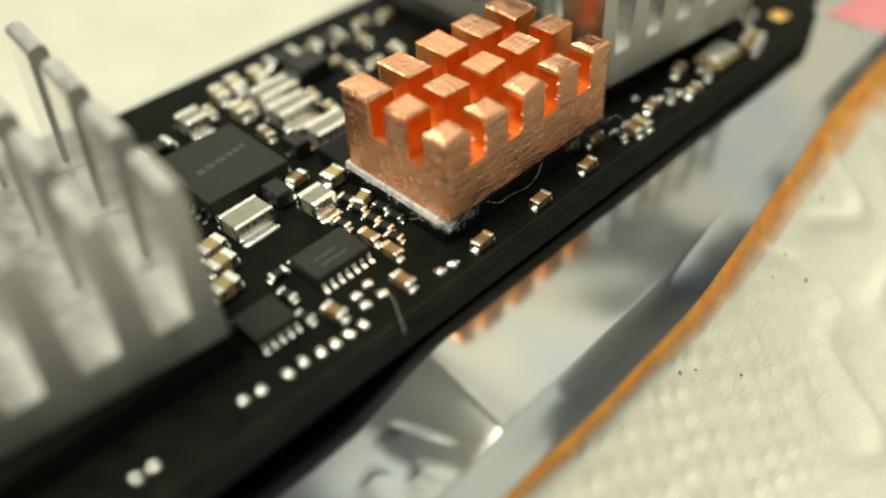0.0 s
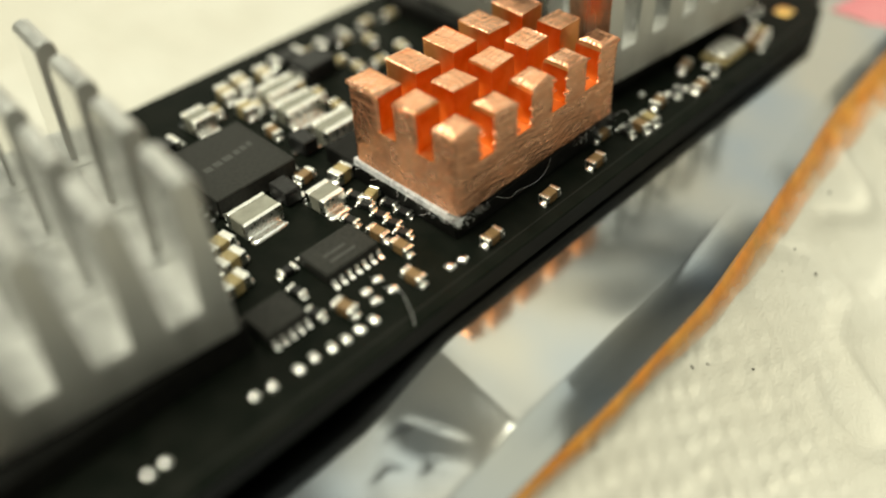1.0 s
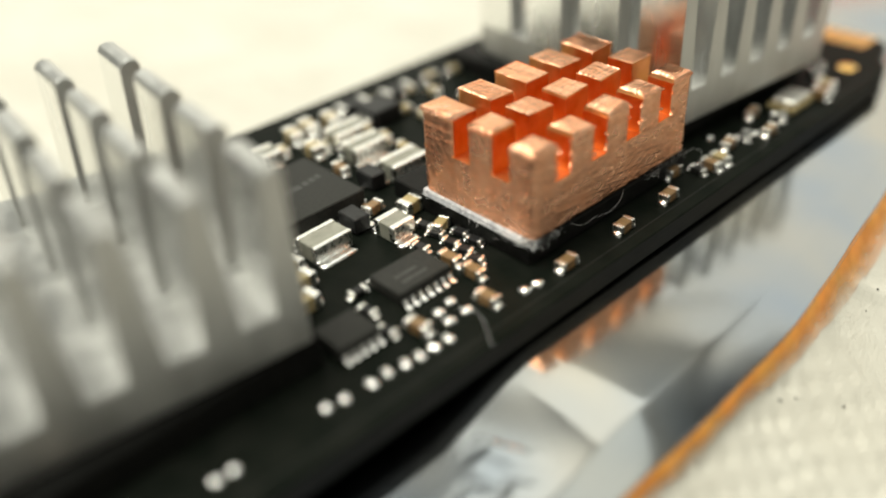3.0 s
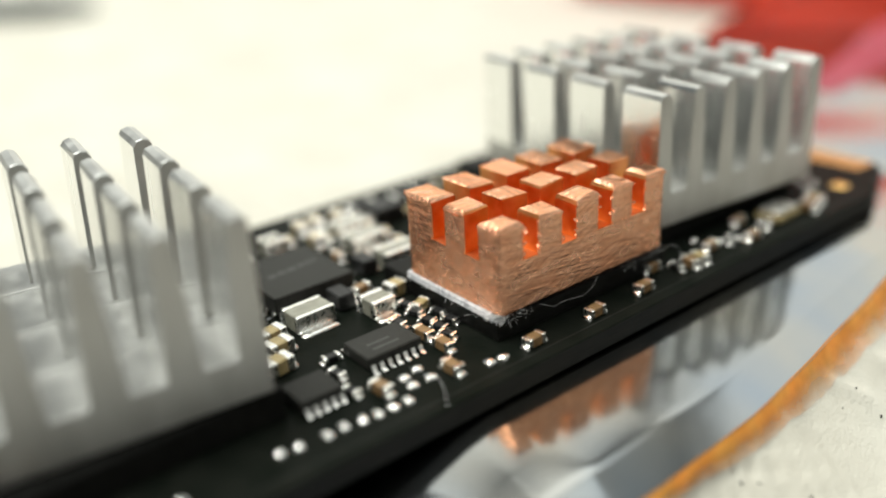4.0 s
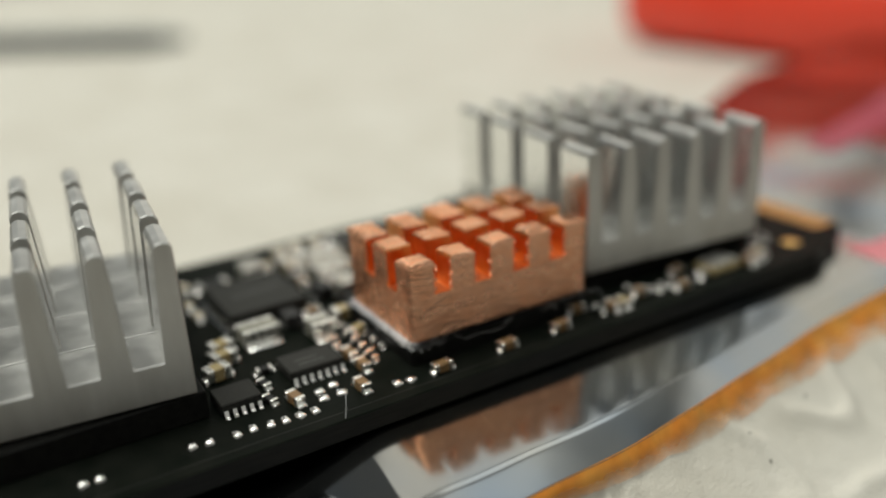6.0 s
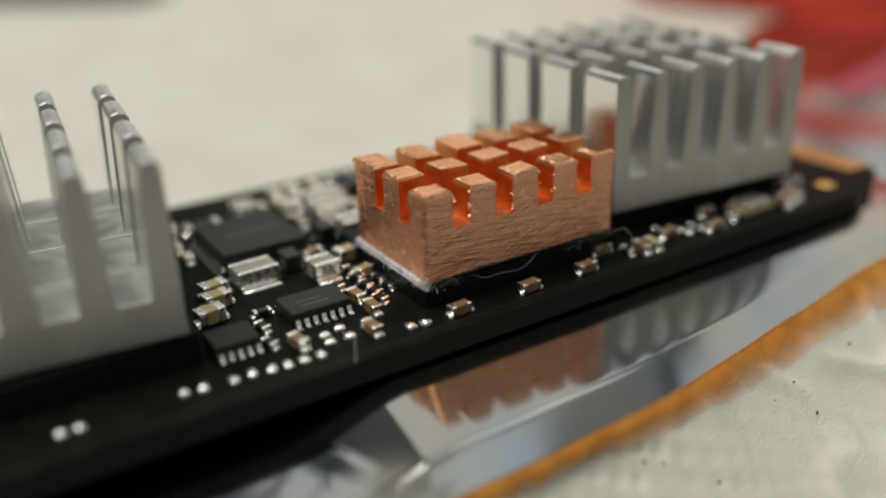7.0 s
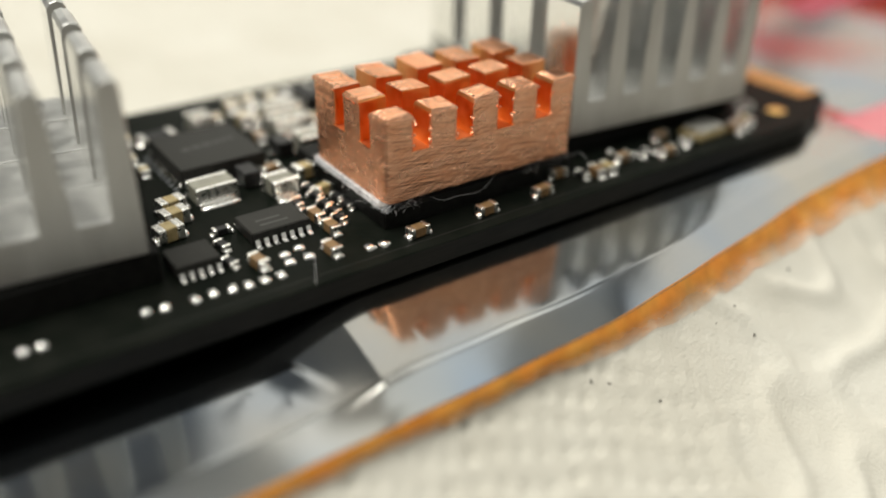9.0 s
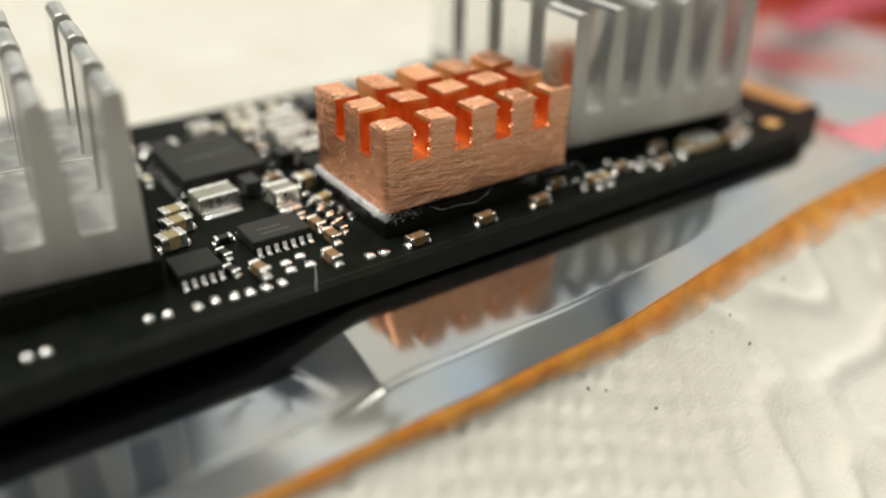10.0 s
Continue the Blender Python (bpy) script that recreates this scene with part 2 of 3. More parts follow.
def added_window_wall(name, length, u0, u1, rz, place, label):
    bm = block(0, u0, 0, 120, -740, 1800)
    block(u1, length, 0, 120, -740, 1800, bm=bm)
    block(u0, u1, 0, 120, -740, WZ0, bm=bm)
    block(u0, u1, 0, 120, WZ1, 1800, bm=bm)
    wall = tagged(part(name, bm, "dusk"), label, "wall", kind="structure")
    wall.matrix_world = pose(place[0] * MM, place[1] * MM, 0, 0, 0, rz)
    frame_of = new("added_window_1" if rz == 0 else "added_window_2")
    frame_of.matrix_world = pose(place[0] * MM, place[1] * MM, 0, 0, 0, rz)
    tagged(frame_of, "unseen white-framed window added to brighten film reflections", "window", kind="structure")
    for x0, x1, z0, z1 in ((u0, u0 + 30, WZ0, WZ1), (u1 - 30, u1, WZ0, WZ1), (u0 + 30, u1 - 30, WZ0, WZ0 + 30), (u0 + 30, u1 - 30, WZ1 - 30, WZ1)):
        part("added_window_frame", block(x0, x1, 30, 80, z0, z1, 4), "plaster", frame_of)
    part("added_window_sill", block(u0 - 20, u1 + 20, -60, -1, WZ0 - 30, WZ0 - 2, 5), "plaster", frame_of)


added_window_wall("wall_north", 3450, 2030, 3425, 0, (-1700, 1260), "unseen pale slate wall with an added window opening")
added_window_wall("wall_east", 2160, 65, 1980, -90, (1750, 1260), "unseen pale slate wall with an added window opening")

table = thing("table", 0, 0, -740, "dark brown wooden table under the paper towel", "table")
part("tabletop", block(-600, 600, -230, 600, 708, 740 + TOWEL - 7.3, 3, 2), "wood", table)
for lx in (-560, 500):
    for ly in (-200, 500):
        part("leg", block(lx, lx + 60, ly, ly + 60, 0, 708, 3), "wood", table)


# ---- paper towel with embossing, lifted where it meets the bag ----
def curve(points, x):
    """A smooth line through a few points."""
    if x <= points[0][0]:
        return points[0][1]
    if x >= points[-1][0]:
        return points[-1][1]
    k = max(i for i in range(len(points) - 1) if points[i][0] <= x)
    (xa, ya), (xb, yb) = points[k], points[k + 1]
    (xp, yp), (xn, yn) = points[max(k - 1, 0)], points[min(k + 2, len(points) - 1)]
    ma, mb = (yb - yp) / (xb - xp), (yn - ya) / (xn - xa)
    f, w = (x - xa) / (xb - xa), xb - xa
    return (2 * f**3 - 3 * f**2 + 1) * ya + (f**3 - 2 * f**2 + f) * w * ma + (-2 * f**3 + 3 * f**2) * yb + (f**3 - f**2) * w * mb


EDGE = [(-40, -9.4), (-8, -8.75), (0, -8.7), (7, -8.3), (15.5, -7.05), (23, -6.0), (33, -5.5), (60, -6.6), (110, -9.6)]
BACK = [(-40, 17.5), (25, 17.5), (34, 22), (60, 33), (110, 45)]


def bag_edge(x):
    return curve(EDGE, x) + 0.06 * noise.noise(Vector((x * 0.25, 0.3, 0.0)))


def smooth_step(f):
    f = max(0.0, min(1.0, f))
    return f * f * (3 - 2 * f)


def towel_height(x, y):
    """Dotted quilting in patches, rounded vine-like tubes elsewhere; the towel falls away in front of the bag, a slope
    added to darken it.
    """
    u, v = 0.94 * x + 0.34 * y, -0.34 * x + 0.94 * y
    u += 0.5 * noise.noise(Vector((x * 0.25, y * 0.25, 20.0)))
    v += 0.5 * noise.noise(Vector((x * 0.25, y * 0.25, 30.0)))
    dimple = (0.75 + noise.noise(Vector((x * 0.6, y * 0.6, 40.0)))) * math.sin(u * math.tau / 1.5 + 0.6 * math.sin(v * 2.2)) * math.sin(v * math.tau / 1.25)
    sw = noise.noise(Vector((x * 0.24 + 3.0, y * 0.24, 3.1)))
    ridge = math.exp(-(sw / 0.17) ** 2)
    dotted = smooth_step((6.0 + 5.0 * noise.noise(Vector((x * 0.08, y * 0.08, 9.0))) - 0.55 * (x + 0.4 * y)) / 5.0)
    wave = noise.noise(Vector((x * 0.03, y * 0.03, 5.5)))
    out = max(0.0, bag_edge(x) - y)
    lift = 1.75 * math.exp(-out / 7.0) * max(0.0, min(1.0, (18.0 - y) / 12.0))
    fall = 6.5 * (1 - math.exp(-out / 11.0))
    rim = smooth_step(min(x + 260, 330 - x, 420 - y) / 25.0)
    return -0.27 * max(0.0, dimple) ** 1.2 * dotted + 0.38 * ridge * (1 - 0.85 * dotted) + lift + 0.35 * wave - max(fall, 6.6 * (1 - rim)) + 0.05 * noise.noise(Vector((x * 0.9, y * 0.9, 1.0)))


def sheet(xs, ys, height):
    bm = bmesh.new()
    rows = [[bm.verts.new((x, y, height(x, y))) for x in xs] for y in ys]
    for a, b in zip(rows, rows[1:]):
        for k in range(len(xs) - 1):
            bm.faces.new((a[k], a[k + 1], b[k + 1], b[k]))
    return bm


def steps(*spans):
    out = []
    for a, b, s in spans:
        n = max(1, round((b - a) / s))
        out += [a + (b - a) * k / n for k in range(n)]
    return out + [spans[-1][1]]


tx = steps((-260, -40, 6), (-40, -14, 1.0), (-14, 40, 0.22), (40, 70, 1.0), (70, 330, 6))
ty = steps((-36, -28, 1.0), (-28, -3, 0.22), (-3, 0, 1), (0, 22, 1.5), (22, 90, 1.6), (90, 420, 6))
towel = part("paper_towel", sheet(tx, ty, lambda x, y: TOWEL + towel_height(x, y)), "towel", smooth=True)
tagged(towel, "white embossed paper towel spread flat on the table", "paper towel")

# dark specks of dirt on the towel
for k, (sx, sy, r) in enumerate([(3.6, -9.43, 0.15), (4.34, -9.71, 0.11), (6.14, -10.93, 0.12), (13.17, -10.12, 0.13), (12.95, -8.92, 0.09), (11.53, -9.14, 0.08), (7.48, -8.25, 0.1), (18.15, -8.08, 0.14)]):
    bm = bmesh.new()
    bmesh.ops.create_icosphere(bm, subdivisions=1, radius=0.52 * r)
    jiggle(bm, r * 0.35, k)
    ob = part("dirt_speck", bm, "speck")
    ob.location = (sx * MM, sy * MM, (TOWEL + towel_height(sx, sy) + 0.02) * MM)
    tagged(ob, "tiny dark dirt speck on the paper towel", "speck", "specks on the towel")


# ---- antistatic bag under the board ----

# short creases in the film: two ends, height and width
CREASES = [(-7.1, -3.6, -6.1, -6.5, 0.06, 0.3), (-7.7, -5.6, -6.9, -7.3, 0.035, 0.3), (-8.9, -4.6, -8.4, -6.0, 0.02, 0.3)]


def bag_height(x, s, y):
    """Height of the film; s runs from 0 at the board to 1 at the bag's front edge."""
    flat = -1.12
    left = max(0.0, min(1.0, (-2.4 - 0.12 * (y + 2) - x) / 6.0))
    left = left * left * (3 - 2 * left)
    # a sharp crease runs along the bag; in front of it the film leans down to the rim
    past = (s - 0.77) * 7.0
    drop = 0.5 * (past + math.sqrt(past * past + 0.02))
    h = flat - 0.15 * s * s * (1 - left) - (0.40 - 0.18 * left) * drop - 0.01 * drop * drop
    h -= left * (0.68 - 0.1 * s)
    fold = x + 4.0 - 0.1 * (y + 2)
    h += 0.05 * min(1.0, 2 * s) * math.exp(-abs(fold) / 0.7) * max(0.0, 1 - drop)
    for xa, ya, xb, yb, up, w in CREASES:
        along = ((x - xa) * (xb - xa) + (y - ya) * (yb - ya)) / ((xb - xa) ** 2 + (yb - ya) ** 2)
        off = ((x - xa) * (yb - ya) - (y - ya) * (xb - xa)) / math.hypot(xb - xa, yb - ya)
        off = -off
        if 0 < along < 1 and -5 * w < off < w:
            f = (off + 5 * w) / (5 * w) if off < 0 else 1 - off / w
            h += up * f * f * (3 - 2 * f) * min(1.0, 4 * along, 2 * (1 - along))
    h += 0.10 * max(0.0, min(30.0, x - 33)) * (1 - 0.6 * s)
    h += s * (0.05 * noise.noise(Vector((x * 0.12, y * 0.18, 2.0))) + 0.02 * noise.noise(Vector((x * 0.3, y * 0.3, 7.0))))
    h += 0.012 * max(0.0, min(1.0, (x + 2) / 5)) * noise.noise(Vector((x * 0.38, y * 0.5, 12.0)))
    return max(h, TOWEL + 0.7)


bag = thing("antistatic_bag", 0, 0, 0, "shiny silver-grey antistatic film bag lying on the paper towel", "bag")
bm = bmesh.new()
bxs = steps((-40, -20, 1.0), (-20, -12, 0.4), (-12, 0, 0.1), (0, 34, 0.4), (34, 110, 2.0))
bag_rows = []
for k in range(91):
    s = 1 - k / 90
    bag_rows.append([bm.verts.new((x, -1.8 + s * (bag_edge(x) + 1.8), bag_height(x, s, -1.8 + s * (bag_edge(x) + 1.8)))) for x in bxs])
for k in range(1, 15):
    f = k / 14
    row = []
    for x in bxs:
        yb = curve(BACK, x)
        y = -1.8 + f * (yb + 1.8)
        row.append(bm.verts.new((x, y, bag_height(x, 0, -1.8) - 1.0 * f * max(0.0, min(1.0, (x - 32) / 14)) + 0.4 * max(0.0, min(1.0, (x - 32) / 14)) * noise.noise(Vector((x * 0.09, y * 0.09, 4.0))))))
    bag_rows.append(row)
for a, b in zip(bag_rows, bag_rows[1:]):
    for k in range(len(bxs) - 1):
        bm.faces.new((a[k], a[k + 1], b[k + 1], b[k]))
film = part("film", bm, "film", bag, smooth=True)
so = film.modifiers.new("thickness", "SOLIDIFY")
so.thickness, so.offset = 0.06 * MM, -1

# the amber inner edge hanging below the bag's rim, fraying out over the towel
bm = bmesh.new()
fade = bm.verts.layers.float.new("fade")
prev = None
for k in range(420):
    x = -30 + 80 * k / 419
    y0, z0 = bag_edge(x), bag_height(x, 1.0, bag_edge(x)) - 0.03
    hang = 0.65 + 0.075 * max(0.0, min(30.0, x)) + 0.2 * noise.noise(Vector((x * 0.2, 8.0, 0)))
    ring = []
    for f, seen in ((-0.08, 1.0), (0.0, 1.0), (0.2, 0.85), (0.5, 0.4), (1.0, 0.0)):
        yy = y0 - 0.5 * hang * f
        zz = max(z0 - hang * f, TOWEL + towel_height(x, yy) + 0.12)
        v = bm.verts.new((x, yy, zz))
        v[fade] = seen
        ring.append(v)
    if prev:
        for a, b, c, d in zip(prev, prev[1:], ring[1:], ring):
            bm.faces.new((a, b, c, d))
    prev = ring
part("amber_edge", bm, "amber", bag, "amber-brown translucent film edge", smooth=True)

# maroon and pink strips laid on the far part of the bag
def film_top(x, y):
    e, yb = bag_edge(x), curve(BACK, x)
    if y < -1.8:
        return bag_height(x, (y + 1.8) / (e + 1.8), y)
    f = (y + 1.8) / (yb + 1.8)
    return bag_height(x, 0, -1.8) - 1.0 * f * max(0.0, min(1.0, (x - 32) / 14)) + 0.4 * max(0.0, min(1.0, (x - 32) / 14)) * noise.noise(Vector((x * 0.09, y * 0.09, 4.0)))


def band(name, mat, pts, w0, w1):
    bm = bmesh.new()
    rows = []
    n = 24
    for k in range(n + 1):
        f = k / n
        x = pts[0][0] + f * (pts[1][0] - pts[0][0])
        y = pts[0][1] + f * (pts[1][1] - pts[0][1])
        rows.append([bm.verts.new((x, y + o, film_top(x, y + o) + 0.05)) for o in (-(w0 + f * (w1 - w0)) / 2, 0, (w0 + f * (w1 - w0)) / 2)])
    for a, b in zip(rows, rows[1:]):
        for k in range(2):
            bm.faces.new((a[k], a[k + 1], b[k + 1], b[k]))
    return part(name, bm, mat, bag)


band("maroon_strip", "deep_maroon", ((46, 12.5), (74, 15)), 3, 9)
band("pink_strip", "pink", ((30.5, -3.0), (36, -2.6)), 3.6, 1.5)

# ---- circuit board ----
board = thing("circuit_board", 0, 0, -1, "black narrow circuit board lying on the silver bag", "circuit board")
bm = bmesh.new()
outline = [(-52, -2.1), (26.6, -2.1), (28.2, -1.6), (28.6, -0.9), (31.0, -0.4), (31.6, 0.4), (31.6, 18.0), (31.0, 18.6), (28.4, 18.8), (28.0, 19.7), (-52, 19.7)]
low = [bm.verts.new((x, y, 0.0)) for x, y in outline]
top = [bm.verts.new((x, y, 1.0)) for x, y in outline]
bm.faces.new(top)
bm.faces.new(low[::-1])
for k in range(len(outline)):
    j = (k + 1) % len(outline)
    bm.faces.new((low[k], low[j], top[j], top[k]))
bmesh.ops.bevel(bm, geom=[e for e in bm.edges if abs(e.verts[0].co.z - e.verts[1].co.z) < 1e-6], offset=0.06, segments=1, affect="EDGES")
bm.normal_update()
for f in bm.faces:
    f.material_index = 1 if abs(f.normal.z) < 0.3 else 0
part("board_body", bm, "mask", board).data.materials.append(M["edge"])
for k in range(22):
    yy = 0.5 + k * 0.78
    part("contact", block(29.7, 31.64, yy, yy + 0.62, 0.5, 1.03), "gold", board)
# thin silk line along the edge
part("edge_line", block(-50, 26.5, -1.50, -1.44, 1.0, 1.008), "edge", board)


def pads(places, rx, ry, h, rz=0):
    for x, y in places:
        p = part("solder_pad", dome(0.98 * rx, 0.92 * ry, 1.3 * h), "solder", board, smooth=True)
        p.matrix_basis = pose(x * MM, y * MM, 1.0 * MM, 0, 0, rz + 20 * math.sin(7 * x))


pads([(-8.84, -0.46), (-8.10, -0.42), (-7.35, -0.55), (-6.72, -0.62), (-6.05, -0.64), (-5.36, -0.66)], 0.2, 0.3, 0.12)
pads([(-4.55, 0.70), (-3.79, 0.89), (-4.62, 0.04), (-3.74, 0.02)], 0.27, 0.24, 0.12)
pads([(-10.68, -0.28), (-9.97, -0.40), (-14.96, -0.32), (-14.32, -0.33)], 0.22, 0.26, 0.16)
pads([(-1.32, -0.75), (-0.66, -0.82)], 0.25, 0.27, 0.14)
# gold dot and vias near the far end
pads([(14.1, 0.9), (15.0, -0.1), (18.5, -0.1), (16.0, -0.5)], 0.22, 0.22, 0.14)
dot = part("gold_dot", dome(0.5, 0.5, 0.06), "gold", board, smooth=True)
dot.matrix_basis = pose(26.6 * MM, -0.1 * MM, 1.0 * MM)


# ---- chips ----
def bare_chip(name, x0, x1, y0, y1, h, label, mat="nand"):
    ob = part(name, block(x0, x1, y0, y1, 0.004, h, 0.06), mat)
    return tagged(ob, label, "chip")


bare_chip("controller_chip", 0.0, 10.9, 0.2, 8.6, 0.9, "matt black controller chip under the copper heatsink")
bare_chip("memory_chip", 12.0, 24.9, 1.9, 17.6, 1.1, "matt black memory chip under the aluminium heatsink")
bare_chip("memory_chip", -23.5, -9.3, 1.6, 18.0, 1.3, "matt black memory chip under the aluminium heatsink")

bm = jiggle(block(-0.08, 10.3, 0.6, 6.45, 0.904, 1.24, 0.05, 1), 0.02, 3)
tagged(part("thermal_pad", bm, "pad"), "thin white sticky thermal pad under the copper heatsink", "thermal pad")


# ---- copper heatsink ----
copper = thing("copper_heatsink", 0, 0, 1.244, "small brushed copper heatsink with a grid of square pins", "heatsink")
bm = block(0, 10.42, 0, 6.4, 0, 2.22)
bmesh.ops.bevel(bm, geom=[e for e in bm.edges if abs(e.verts[0].co.z - e.verts[1].co.z) > 1], offset=0.36, segments=5, affect="EDGES", profile=0.5)
bmesh.ops.bevel(bm, geom=[e for e in bm.edges if all(v.co.z < 0.01 for v in e.verts)], offset=0.08, segments=2, affect="EDGES", profile=0.5)
bm.normal_update()
for f in bm.faces:
    f.material_index = 1 if f.normal.z > 0.9 else 0
part("base", bm, "copper", copper, smooth=False).data.materials.append(M["slot_copper_bounce"])
rnd = random.Random(11)
pins = {}
rows_y = [(0.0, 1.36), (2.22, 3.56), (4.42, 6.38)]
for i in range(5):
    for j, (y0, y1) in enumerate(rows_y):
        x0 = 2.24 * i
        x1 = x0 + (1.42 if i < 4 else 1.46)
        tall = 4.06 + rnd.uniform(-0.05, 0.05) - (0.12 if j == 0 else 0)
        lean = rnd.uniform(-0.07, 0.07)
        worn = 0.38 if j == 0 else (0.24 if i == 0 else 0.08)
        bm = block(x0, x1, y0, y1, 2.10, tall)
        outer = [e for e in bm.edges if all(v.co.z > 3.5 for v in e.verts)]
        bmesh.ops.bevel(bm, geom=outer, offset=worn, segments=4 if worn > 0.1 else 2, affect="EDGES", profile=0.6)
        upright = [e for e in bm.edges if abs(e.verts[0].co.z - e.verts[1].co.z) > 1.0]
        side_x = [e for e in upright if e.verts[0].co.x < 0.02 or e.verts[0].co.x > 10.3]
        side_y = [e for e in upright if e.verts[0].co.y < 0.02 or e.verts[0].co.y > 6.3]
        corner = [e for e in side_x if e in side_y]
        slot = [e for e in side_x + side_y if e not in corner]
        if corner:
            bmesh.ops.bevel(bm, geom=corner, offset=0.36, segments=5, affect="EDGES", profile=0.5)
        slot = [e for e in slot if e.is_valid]
        if slot:
            bmesh.ops.bevel(bm, geom=slot, offset=0.14, segments=3, affect="EDGES", profile=0.5)
        for v in bm.verts:
            f = max(0.0, (v.co.z - 2.4) / 1.7)
            v.co.x += f * rnd.uniform(-0.02, 0.02)
            v.co.y += f * rnd.uniform(-0.02, 0.02)
            v.co.z += f * (rnd.uniform(-0.04, 0.04) + lean * (v.co.x - x0))
        bm.normal_update()
        for f in bm.faces:
            c, n = f.calc_center_median(), f.normal
            inner = (n.x > 0.8 and i < 4) or (n.x < -0.8 and i > 0) or (n.y > 0.8 and j < 2) or (n.y < -0.8 and j > 0)
            f.material_index = 1 if inner else 0
        pin = part("pin", bm, "copper", copper)
        pin.data.materials.append(M["slot_copper_bounce"])
        pins[i, j] = pin
# torn burrs left by the saw along the slots
for k in range(26):
    i, side = rnd.randrange(4), rnd.random()
    bx = 2.24 * i + 1.42 + (0.0 if side < 0.5 else 0.8)
    bz = rnd.uniform(2.25, 3.8)
    bm = bmesh.new()
    bmesh.ops.create_icosphere(bm, subdivisions=1, radius=rnd.uniform(0.05, 0.09))
    jiggle(bm, 0.05, k)
    b = part("burr", bm, "copper", pins[i + (0 if side < 0.5 else 1), 0])
    b.matrix_basis = pose(bx * MM, rnd.uniform(-0.02, 0.05) * MM, bz * MM)


# ---- aluminium heatsinks ----
def alu_sink(x0, y0, z0, tall, label, rz=0.0, wide=13.5):
    ob = thing("aluminium_heatsink", x0, y0, z0, label, "heatsink", "aluminium heatsinks", rz=rz)
    bm = block(0, wide, 0, 14.21, 0, 1.76, 0.06)
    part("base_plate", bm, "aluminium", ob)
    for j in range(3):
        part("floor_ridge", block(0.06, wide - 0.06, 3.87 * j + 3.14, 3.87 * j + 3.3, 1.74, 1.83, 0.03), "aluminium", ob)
    r = random.Random(int(abs(x0)))
    for i in range(6):
        cx = 0.45 + (wide - 0.9) / 5 * i
        for j in range(4):
            ya, yb = 3.87 * j, 3.87 * j + 2.6
            bm = bmesh.new()
            lo0 = 0.0 if i == 0 else cx - 0.64
            lo1 = wide if i == 5 else cx + 0.64
            t0 = 0.0 if i == 0 else cx - 0.38
            t1 = wide if i == 5 else cx + 0.38
            if i == 0:
                t1 = 0.82
            if i == 5:
                t0 = wide - 0.82
            ring = [(lo0, 1.7), (lo1, 1.7), (t1, tall - 0.3), (t1 - 0.12, tall - 0.08), ((t0 + t1) / 2, tall), (t0 + 0.12, tall - 0.08), (t0, tall - 0.3)]
            a = [bm.verts.new((x, ya, z)) for x, z in ring]
            b = [bm.verts.new((x, yb, z)) for x, z in ring]
            bm.faces.new(a[::-1])
            bm.faces.new(b)
            for k in range(len(ring)):
                m = (k + 1) % len(ring)
                bm.faces.new((a[k], b[k], b[m], a[m]))
            bmesh.ops.recalc_face_normals(bm, faces=bm.faces)
            for v in bm.verts:
                if v.co.z > 3:
                    v.co.x += r.uniform(-0.03, 0.03)
            bmesh.ops.bevel(bm, geom=[e for e in bm.edges if abs(e.verts[0].co.y - e.verts[1].co.y) < 1e-4 and e.verts[0].co.z > 2], offset=0.05, segments=1, affect="EDGES")
            bm.normal_update()
            # faces along x take the lightened base
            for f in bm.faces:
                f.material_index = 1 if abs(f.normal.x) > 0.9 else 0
            part("fin", bm, "aluminium", ob).data.materials.append(M["lit_side_aluminium"])
    return ob


alu_sink(11.7, 1.5, 1.18, 6.85, "silver aluminium finned heatsink on the chip behind the copper one", -5.0, 12.25)
alu_sink(-23.12, 2.84, 1.40, 6.96, "silver aluminium finned heatsink on the chip at the near board end", -6.0)
for x0, x1, y0, y1, z in ((13.2, 24.2, 2.0, 14.4, 1.1), (-21.5, -9.9, 3.4, 15.4, 1.3)):
    tagged(part("adhesive_pad", block(x0, x1, y0, y1, z + 0.004, z + (0.076 if x0 > 0 else 0.096)), "black"), "thin black adhesive pad beneath the aluminium heatsink", "adhesive pad")


# ---- packaged chips with leads ----
def leaded_chip(name, cx, cy, sx, sy, h, sides, label, rz=0, lead=(0.2, 0.42)):
    ob = thing(name, cx, cy, 0.004, label, "chip", rz=rz)
    part("body", block(-sx / 2, sx / 2, -sy / 2, sy / 2, 0.08, h, 0.05), "epoxy", ob)
    w, l = lead
    for side, n in sides:
        span = (sx if side in "fb" else sy) - 0.35
        for k in range(n):
            u = -span / 2 + span * k / (n - 1)
            bm = bmesh.new()
            prof = [(-0.05, 0.34), (0.10, 0.34), (0.20, 0.10), (l, 0.06), (l, 0.0), (0.12, 0.0), (-0.05, 0.22)]
            a = [bm.verts.new((u - w / 2, -p, z)) for p, z in prof]
            b = [bm.verts.new((u + w / 2, -p, z)) for p, z in prof]
            bm.faces.new(a)
            bm.faces.new(b[::-1])
            for i in range(len(prof)):
                j = (i + 1) % len(prof)
                bm.faces.new((a[i], b[i], b[j], a[j]))
            bmesh.ops.recalc_face_normals(bm, faces=bm.faces)
            p = part("lead", bm, "solder", ob)
            turn = {"f": 0, "l": -90, "b": 180, "r": 90}[side]
            off = {"f": (0, -sy / 2), "b": (0, sy / 2), "l": (-sx / 2, 0), "r": (sx / 2, 0)}[side]
            p.matrix_basis = pose(off[0] * MM, off[1] * MM, 0, 0, 0, turn)
    return ob


